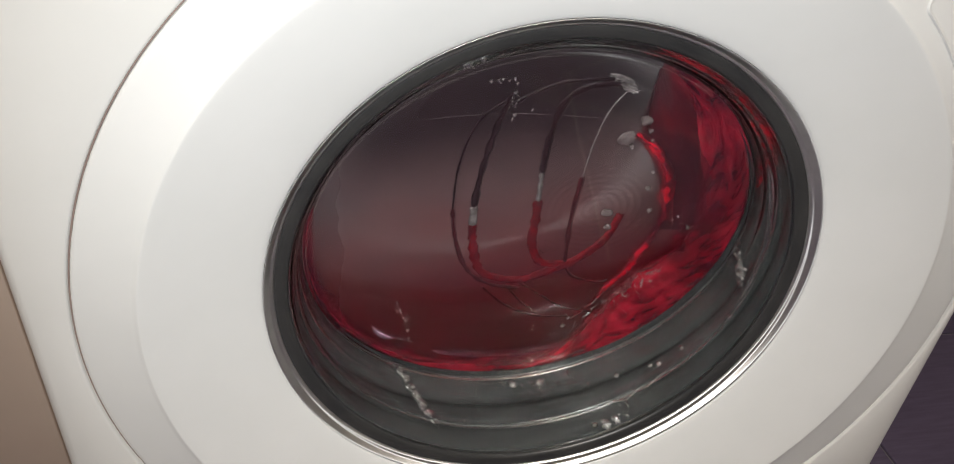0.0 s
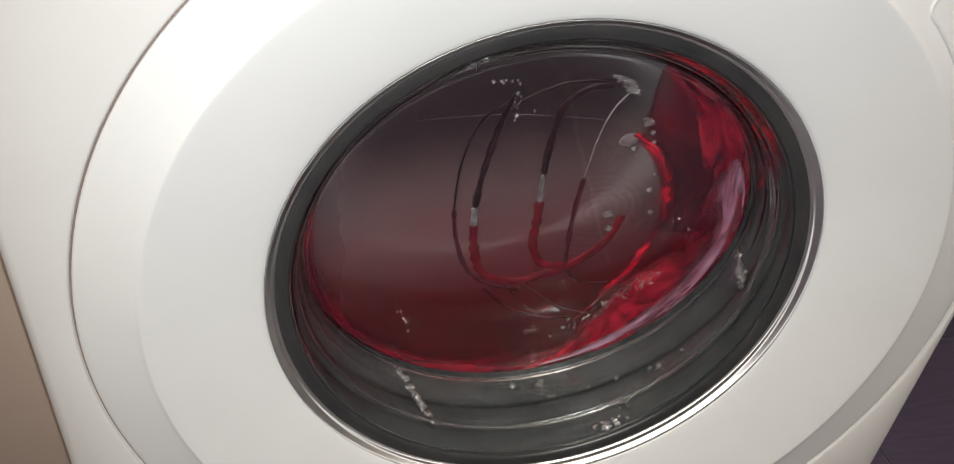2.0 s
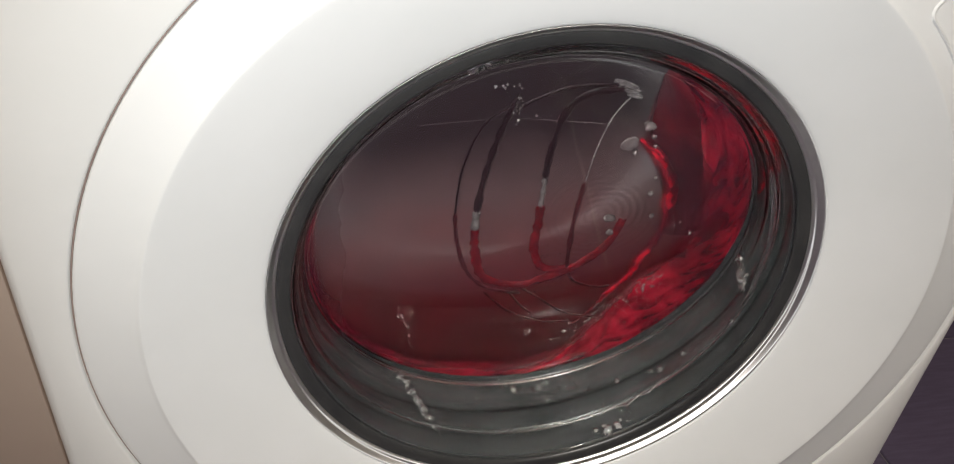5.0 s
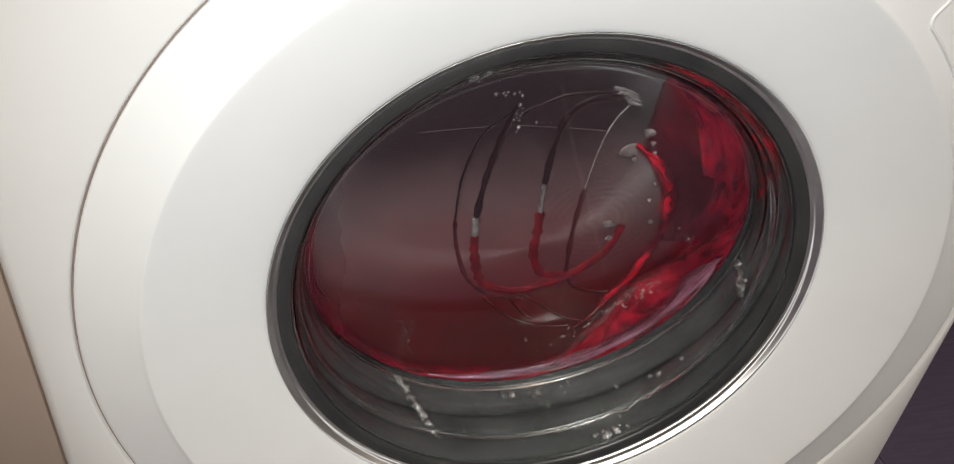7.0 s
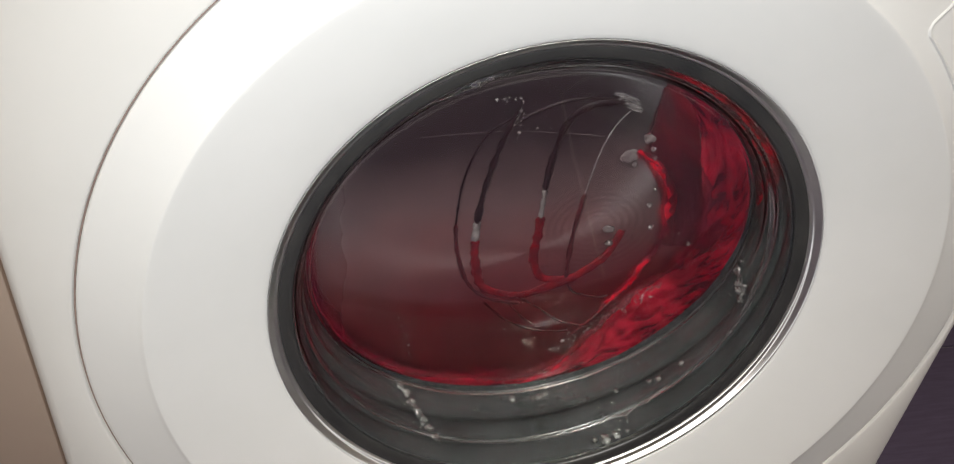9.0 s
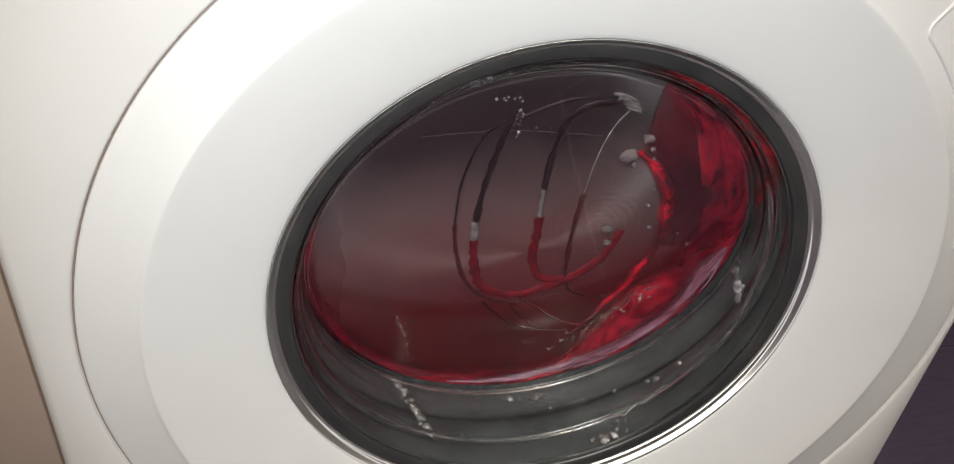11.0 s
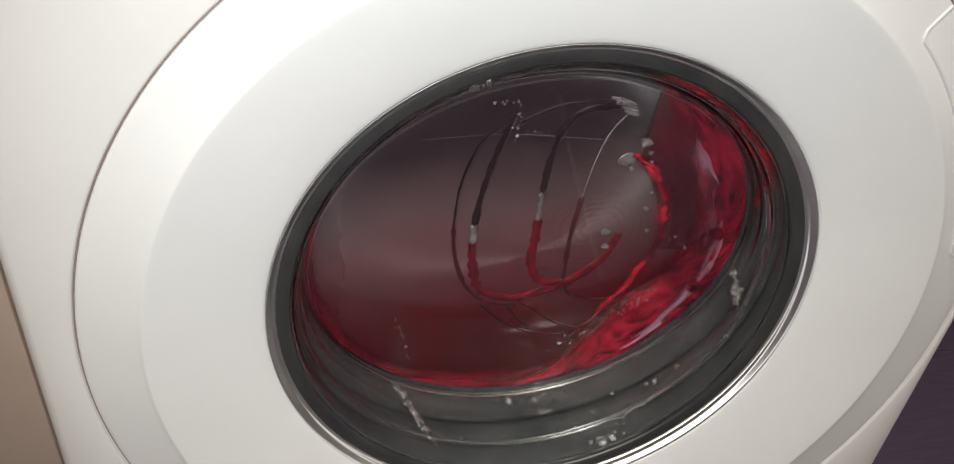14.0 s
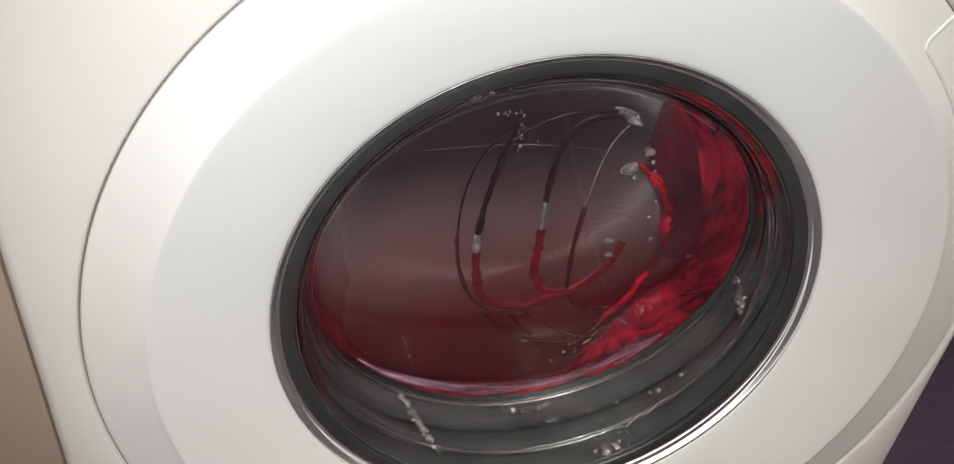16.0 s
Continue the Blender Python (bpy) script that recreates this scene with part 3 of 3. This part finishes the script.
def rivulet(points, width, material, label, lift=0.0014, rough=0.60, seed=0, taper=(1.0, 1.0)):
    """A raised run of water on the wet surface behind the glass."""
    path = smooth_path(points, 14)
    bm = bmesh.new()
    rings = []
    n = len(path)
    for i, (x, z) in enumerate(path):
        a, b = path[max(0, i - 1)], path[min(n - 1, i + 1)]
        tx, tz = b[0] - a[0], b[1] - a[1]
        d = math.hypot(tx, tz) or 1
        nx, nz = -tz / d, tx / d
        w = width * (1 + rough * noise.noise((i * 0.35, seed, 1.7))) * (taper[0] + (taper[1] - taper[0]) * i / (n - 1))
        if i in (0, n - 1):
            w *= 0.45
        y = film_y(x, z - SAG)
        ring = []
        for k in range(9):
            u = -1 + 2 * k / 8
            off = w * 0.5 * u * (1 + 0.18 * noise.noise((i * 0.5, k * 1.0 + seed, 4.0)) * rough)
            h = lift * math.sqrt(max(0.0, 1 - u * u)) + (-0.0004 if abs(u) == 1 else 0)
            ring.append(bm.verts.new((x + nx * off, y - h, z + nz * off)))
        rings.append(ring)
    for ra, rb in zip(rings, rings[1:]):
        for k in range(8):
            bm.faces.new((ra[k], ra[k + 1], rb[k + 1], rb[k]))
    ob = part("rivulet", bm, material, None)
    ob.location = (CX, 0, ZC)
    return tagged(ob, label, "water run", "water runs behind the glass")


def rivulets():
    # a run passes from painted shade above to lit red below
    dark, red, pale, thin = "water run painted dark with shade", "water run painted in its lit red", "painted pale highlight shaped as a water run", "thin reddish water run on the glass"
    rivulet([(-0.0307, 0.1255), (-0.0378, 0.0944), (-0.0429, 0.0558), (-0.0441, 0.0270)], 0.0052, RIVULET_SHADE_LINT, dark, seed=1, taper=(0.8, 1.1))
    rivulet([(-0.0441, 0.0270), (-0.0433, 0.0089)], 0.0066, PALE_HIGHLIGHT, pale, 0.0022, seed=2)
    rivulet([(-0.0432, 0.0089), (-0.0411, -0.0106), (-0.0337, -0.0387), (-0.0203, -0.0494), (-0.0002, -0.0542), (0.0164, -0.0494)], 0.0075, RIVULET_LIT_RED, red, seed=3)
    rivulet([(-0.0322, 0.1204), (-0.0494, 0.1029), (-0.0585, 0.0668), (-0.0594, 0.0260)], 0.0019, RIVULET_SHADE_LINT, dark, 0.0010, seed=4)
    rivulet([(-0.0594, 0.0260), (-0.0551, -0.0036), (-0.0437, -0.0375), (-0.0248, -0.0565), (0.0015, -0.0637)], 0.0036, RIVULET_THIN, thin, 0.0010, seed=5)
    rivulet([(0.0359, 0.1322), (0.0171, 0.1293), (0.0037, 0.1161), (-0.0002, 0.0868), (0.0004, 0.0567)], 0.0062, RIVULET_SHADE_LINT, dark, seed=6, taper=(1.1, 0.8))
    rivulet([(0.0004, 0.0567), (0.0023, 0.0302)], 0.0045, PALE_HIGHLIGHT, pale, 0.0022, rough=0.7, seed=7)
    rivulet([(0.0023, 0.0302), (0.0038, 0.0122), (0.0048, -0.0130), (0.0131, -0.0329), (0.0243, -0.0376), (0.0341, -0.0364)], 0.0078, RIVULET_LIT_RED, red, seed=8, rough=0.4)
    rivulet([(0.0421, 0.1250), (0.0354, 0.1107), (0.0315, 0.0856), (0.0305, 0.0522)], 0.0013, PALE_HIGHLIGHT, pale, 0.0010, rough=0.8, seed=9)
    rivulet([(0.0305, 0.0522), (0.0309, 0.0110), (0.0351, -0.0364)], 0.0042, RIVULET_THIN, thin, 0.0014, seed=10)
    rivulet([(0.0105, -0.0506), (0.0363, -0.0388), (0.0536, -0.0236), (0.0637, -0.0074), (0.0681, 0.0154)], 0.0105, RIVULET_LIT_RED, red, 0.0020, rough=0.35, seed=11, taper=(0.9, 0.7))
    rivulet([(0.0356, 0.1342), (0.0040, 0.1334), (-0.0179, 0.1244), (-0.0300, 0.1152)], 0.0030, RIVULET_SHADE_LINT, dark, 0.0010, seed=12)
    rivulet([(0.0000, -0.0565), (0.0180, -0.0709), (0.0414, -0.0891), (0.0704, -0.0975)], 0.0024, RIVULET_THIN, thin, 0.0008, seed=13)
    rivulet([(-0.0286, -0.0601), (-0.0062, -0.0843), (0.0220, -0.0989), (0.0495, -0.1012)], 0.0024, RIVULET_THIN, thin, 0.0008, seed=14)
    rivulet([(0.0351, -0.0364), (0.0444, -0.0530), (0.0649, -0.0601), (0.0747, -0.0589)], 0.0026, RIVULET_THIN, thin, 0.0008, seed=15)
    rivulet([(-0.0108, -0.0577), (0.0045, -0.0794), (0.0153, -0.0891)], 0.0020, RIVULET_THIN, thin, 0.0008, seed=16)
    rivulet([(-0.0897, 0.1058), (-0.0360, 0.1088), (0.0, 0.1066), (0.0390, 0.1030)], 0.0004, FOAM, "faint waterline across the wet glass", 0.0004, rough=0.5, seed=31, taper=(0.3, 1.0))
    # pale strokes paint a reflection near the top
    for k in range(4):
        rivulet([(0.0275 + 0.0040 * k, 0.1385 - 0.0034 * k), (0.0370 + 0.0028 * k, 0.1362 - 0.0034 * k), (0.0450 + 0.0016 * k, 0.1325 - 0.0026 * k)], 0.0030, PALE_HIGHLIGHT, pale, 0.0009, rough=0.6,
                seed=17 + k, taper=(1.2, 0.9))


def blob(size, flat, seed, sub=2, wobble=0.22):
    bm = bmesh.new()
    bmesh.ops.create_icosphere(bm, subdivisions=sub, radius=1)
    for v in bm.verts:
        k = 1 + wobble * noise.noise(v.co * 1.4 + Vector((seed, 0, 0)))
        v.co = Vector((v.co.x * size[0] * k, v.co.y * flat, v.co.z * size[1] * k))
    return bm


def bubbles():
    spots = [(0.0536, 0.0876, 0.0085, 0.0058), (0.0620, 0.1033, 0.0052, 0.0050), (0.0569, 0.0165, 0.0058, 0.0040), (0.0608, 0.0018, 0.0040, 0.0034), (0.0677, 0.0938, 0.0026, 0.0024),
             (0.0815, 0.0410, 0.0024, 0.0026), (0.0889, 0.0187, 0.0024, 0.0024), (0.0587, 0.0796, 0.0028, 0.0022), (0.0711, 0.0854, 0.0019, 0.0018), (0.0806, 0.0563, 0.0015, 0.0015)]
    for k, (x, z, w, h) in enumerate(spots):
        b = part("foam_bubble", blob((w * 0.85, h * 0.85), 0.0013, k * 3.1, 3, 0.32), FOAM, None)
        b.location = (CX + x, film_y(x, z - SAG) - 0.0012, ZC + z)
        b.rotation_euler = (0, radians(-20 + 13 * k), 0)
        tagged(b, "grey froth bubble floating on the red water", "bubble", "froth bubbles")



END = [(0.0, 0.1000), (0.03, 0.0997), (0.06, 0.0988), (0.094, 0.0969), (0.125, 0.0943), (0.146, 0.0920), (0.159, 0.0901)]


def end_y(x, z):
    """Depth of the bowl's far face; x and z from the door's centre."""
    return along(END, math.hypot(x, z - SAG)) - LEAN * (z - SAG)


def drops():
    rng = random.Random(5)
    protos = []
    for k in range(5):
        bm = blob((1.0, 1.0), 1.0, k * 2.3, 2, 0.7)
        data = bpy.data.meshes.new("water_drop")
        bm.to_mesh(data)
        bm.free()
        data.polygons.foreach_set("use_smooth", [True] * len(data.polygons))
        data.materials.append(DROP)
        protos.append(data)

    def drop(angle, y, size, group, long=1.1):
        r = along(WALL, y) - 0.0004
        ob = new("water_drop", protos[rng.randrange(5)])
        ob.location = Vector((CX, 0, ZC)) + on_bowl(radians(angle), y, r)
        ob.scale = (size * 0.8, size * rng.uniform(0.6, long), size * rng.uniform(0.7, 1.2))
        ob.visible_shadow = False
        tagged(ob, "clear water drop clinging to the door glass", "water drop", group)

    # fat smooth drops that throw back the torch, added where glints show
    fat = bpy.data.meshes.new("water_drop")
    bm = blob((1.0, 1.0), 1.0, 4.0, 3, 0.5)
    bm.to_mesh(fat)
    bm.free()
    fat.polygons.foreach_set("use_smooth", [True] * len(fat.polygons))
    fat.materials.append(GLINT)

    def fat_drop(x, y, z, size):
        ob = new("water_drop", fat)
        size *= 1.3
        ob.location, ob.scale = (x, y, z), (size, size * 0.9, size * rng.uniform(0.9, 1.3))
        ob.rotation_euler = (rng.uniform(0, 6), rng.uniform(0, 6), 0)
        ob.visible_shadow = False
        tagged(ob, "fat water drop glinting on the door glass", "water drop", "glinting drops on the glass")

    for x, z, size in ((-0.0333, 0.1375, 0.0022), (-0.0313, 0.1279, 0.0030), (-0.0292, 0.1103, 0.0030), (-0.0478, 0.1366, 0.0026), (-0.0406, 0.1380, 0.0018), (0.0447, -0.1084, 0.0036), (0.0547, -0.1046, 0.0022),
                       (0.0639, -0.0934, 0.0024), (0.0767, -0.0787, 0.0022), (0.0353, -0.1185, 0.0026), (0.1099, 0.0154, 0.0022), (0.1213, 0.0038, 0.0026), (-0.0934, -0.0741, 0.0020), (-0.0866, -0.0992, 0.0024)):
        fat_drop(CX + x, end_y(x, z) + size * 0.1, ZC + z, size * 0.36)
    for angle, y, size in ((-124, 0.085, 0.0022), (-122, 0.080, 0.0026), (-120.5, 0.075, 0.0028), (-119, 0.070, 0.0032), (-117.5, 0.065, 0.0032), (-116, 0.060, 0.0028), (-66, 0.0445, 0.0034),
                           (-63, 0.0455, 0.0028), (-69, 0.0465, 0.0024), (-4, 0.082, 0.0018), (-7, 0.075, 0.0022), (-9, 0.070, 0.0030), (-11, 0.066, 0.0026), (113, 0.0445, 0.0024), (110, 0.047, 0.0020),
                           (-88, 0.082, 0.0024), (-80, 0.081, 0.0022), (-37, 0.064, 0.0022), (-45, 0.064, 0.0026), (-47.5, 0.0655, 0.0020), (-57.5, 0.070, 0.0020), (-20, 0.056, 0.0024)):
        r = along(WALL, y) + size * 0.35
        p = on_bowl(radians(angle), y, r)
        fat_drop(CX + p.x, p.y, ZC + p.z, size)
    for k in range(34):
        t = rng.random()
        angle, y, size = -125.5 + 11.5 * t + rng.gauss(0, 0.9), 0.087 - 0.033 * t, rng.choice((0.0008, 0.0012, 0.0016))
        p = on_bowl(radians(angle), y, along(WALL, y) - 0.0002)
        fat_drop(CX + p.x, p.y, ZC + p.z, size)
    for k in range(16):
        t = rng.random()
        angle, y, size = -3.0 - 9.0 * t + rng.gauss(0, 0.8), 0.086 - 0.024 * t, rng.choice((0.0007, 0.0010, 0.0015))
        p = on_bowl(radians(angle), y, along(WALL, y) - 0.0002)
        fat_drop(CX + p.x, p.y, ZC + p.z, size)
    for k in range(14):
        angle, y, size = rng.gauss(-65, 2.4), rng.uniform(0.0435, 0.0475), rng.choice((0.0008, 0.0012, 0.0018))
        p = on_bowl(radians(angle), y, along(WALL, y) - 0.0002)
        fat_drop(CX + p.x, p.y, ZC + p.z, size)
    for _ in range(30):
        drop(rng.gauss(-80, 22), rng.uniform(0.056, 0.086), rng.choice((0.0009, 0.0012, 0.0016, 0.0024)), "drops on the glass")

    bm = bmesh.new()
    ends = [(-66, 0.0535), (-62.5, 0.0548), (-58.5, 0.0527), (-55.5, 0.0540), (-53, 0.0552), (-51, 0.0536), (-48, 0.0555), (-44, 0.0562)]
    path = smooth_path(ends, 12)
    rings = []
    for k, (angle, y) in enumerate(path):
        y += 0.0007 * noise.noise((k * 0.21, 0.0, 5.0))
        w = 0.0009 * (1 + 0.6 * noise.noise((k * 0.3, 2.0, 5.0)))
        mid = on_bowl(radians(angle), y, along(WALL, y) - 0.0016)
        rings.append([bm.verts.new(mid + Vector((0, w * math.cos(radians(60 * m)), w * math.sin(radians(60 * m))))) for m in range(6)])
    for ra, rb in zip(rings, rings[1:]):
        for m in range(6):
            bm.faces.new((ra[m], ra[(m + 1) % 6], rb[(m + 1) % 6], rb[m]))
    edge = part("water_edge", bm, GLINT, None)
    edge.location = (CX, 0, ZC)
    edge.visible_shadow = False
    tagged(edge, "wavy edge of water creeping along the door glass", "water run")

    # fine ragged spray where the water is thrown against the glass
    bm = bmesh.new()
    for k in range(80):
        t = rng.random() ** 0.8
        wide = 0.0035 + 0.0055 * math.sin(math.pi * t)
        x, z = 0.036 + 0.076 * t + rng.gauss(0, wide) * 0.6, -0.118 + 0.074 * t + rng.gauss(0, wide)
        size = rng.choice((0.0004, 0.0006, 0.0008, 0.0011))
        turn = Matrix.Rotation(radians(rng.uniform(-70, 10)), 3, "Y")
        sx, sz = size * rng.uniform(0.7, 2.2), size * rng.uniform(0.6, 1.0)
        made = bmesh.ops.create_icosphere(bm, subdivisions=2, radius=1)
        centre = Vector((CX + x, end_y(x, z) - size * 0.1, ZC + z))
        for v in made["verts"]:
            c = v.co * (1 + 0.5 * noise.noise(v.co * 2.3 + Vector((k, 0, 0))))
            v.co = centre + turn @ Vector((c.x * sx, c.y * size * 0.9, c.z * sz))
    spray = part("water_spray", bm, GLINT, None)
    spray.visible_shadow = False
    tagged(spray, "fine spray of water glinting on the door glass", "water spray", kind="stuff")
    # trickles: chains of drops down the bowl's wall
    for a0, a1, y0, y1, count, spread in ((-126, -114, 0.087, 0.055, 44, 1.2), (-72, -60, 0.084, 0.050, 18, 3.0), (-3, -12, 0.086, 0.062, 26, 1.2),
                                          (-98, -74, 0.085, 0.078, 24, 2.0), (116, 108, 0.046, 0.050, 10, 1.5)):
        for k in range(count):
            t = k / (count - 1)
            size = rng.choice((0.0007, 0.0010, 0.0014, 0.0020)) * (0.9 + 0.2 * t)
            drop(a0 + (a1 - a0) * t + rng.gauss(0, spread * 0.5), y0 + (y1 - y0) * t + rng.uniform(-0.0015, 0.0015), size, "trickle of drops on the glass", 3.2)
    # spatter on the bowl's far end
    for x0, z0, x1, z1, count, spread in ((-0.0324, 0.1370, -0.0304, 0.1083, 12, 0.0012), (-0.0504, 0.1350, -0.0342, 0.1375, 9, 0.0008), (-0.0946, -0.0668, -0.0842, -0.1118, 16, 0.0026),
                                          (0.0351, -0.1159, 0.1033, -0.0450, 40, 0.0065), (0.1031, 0.0223, 0.1328, -0.0080, 14, 0.0030), (-0.0272, 0.1145, -0.0031, 0.1123, 5, 0.001)):
        for k in range(count):
            t = rng.random()
            x, z = x0 + (x1 - x0) * t + rng.gauss(0, spread), z0 + (z1 - z0) * t + rng.gauss(0, spread)
            ob = new("water_drop", protos[rng.randrange(5)])
            size = rng.choice((0.0004, 0.0006, 0.0009))
            ob.location = (CX + x, end_y(x, z) - size * 0.2, ZC + z)
            ob.scale = (size, size * 0.8, size * rng.uniform(0.8, 1.6))
            ob.visible_shadow = False
            tagged(ob, "clear water drop clinging to the door glass", "water drop", "spatter on the glass")


def specks():
    """Dark lint caught on the wet glass."""
    rng = random.Random(11)
    for x, z, count, spread in ((0.0173, -0.0235, 9, 0.0035), (-0.0753, 0.0170, 2, 0.002), (0.0115, -0.0649, 2, 0.003), (-0.0575, 0.0460, 3, 0.003), (0.0769, 0.0052, 5, 0.004)):
        for _ in range(count):
            px, pz = x + rng.gauss(0, spread), z + rng.gauss(0, spread)
            b = part("lint_speck", blob((rng.uniform(0.0003, 0.0009), rng.uniform(0.0003, 0.0006)), 0.0003, rng.uniform(0, 9), 1, 0.5), RIVULET_SHADE_LINT, None)
            b.location = (CX + px, film_y(px, pz - SAG) - 0.0003, ZC + pz)
            tagged(b, "dark lint speck stuck on the wet glass", "lint", "lint specks on the glass")


dark_wash()
specks()
swirl, band = red_swirl()
cloths = wet_cloth()
rivulets()
bubbles()
drops()


# ---- floor tiles, laid last ----
def floor_tiles():
    bm = bmesh.new()
    box(bm, 0.002, 0.328, 0.002, 0.328, -0.008, 0.0, 0.0018)
    data = bpy.data.meshes.new("tile")
    bm.to_mesh(data)
    bm.free()
    data.materials.append(TILE)
    for i in range(-4, 4):
        for j in range(-6, 2):
            t = new("tile", data)
            t.parent = floor
            t.location = (0.553 + 0.33 * i, 0.06 + 0.33 * j, 0)


floor_tiles()


# ---- what moves ----
def motions():
    # the cloths ride round with the drum, depth keyed to fit the camera's view
    lean = Matrix.Rotation(math.atan(LEAN), 4, "X")
    times = [0.25 * k for k in range(65)]
    for k, c in enumerate(cloths):
        rows = []
        for t in times:
            turn = 15 + 43.2 * (t - 2.0) + 180 * k
            off = abs((turn - 47 + 180) % 360 - 180)
            back = max(0.0, min(1.0, (off - 45) / 36))
            rows.append((t, Matrix.Translation((CX, 0.0953 + 0.0100 * back * back * (3 - 2 * back), ZB)) @ lean @ pose(0, 0, 0, 0, turn, 0)))
        walk(c, rows)
    walk(the_drum, [(t, pose(CX, 0.30, ZC, 0, 43.2 * t, 0)) for t in times])
    for ob, size, phase in ((swirl, 0.9, 0.0), (band, 0.7, 1.3)):
        walk(ob, [(t, pose(CX, 0, ZB, 0, size * math.sin(5.1 * t + phase), 0)) for t in times])


motions()
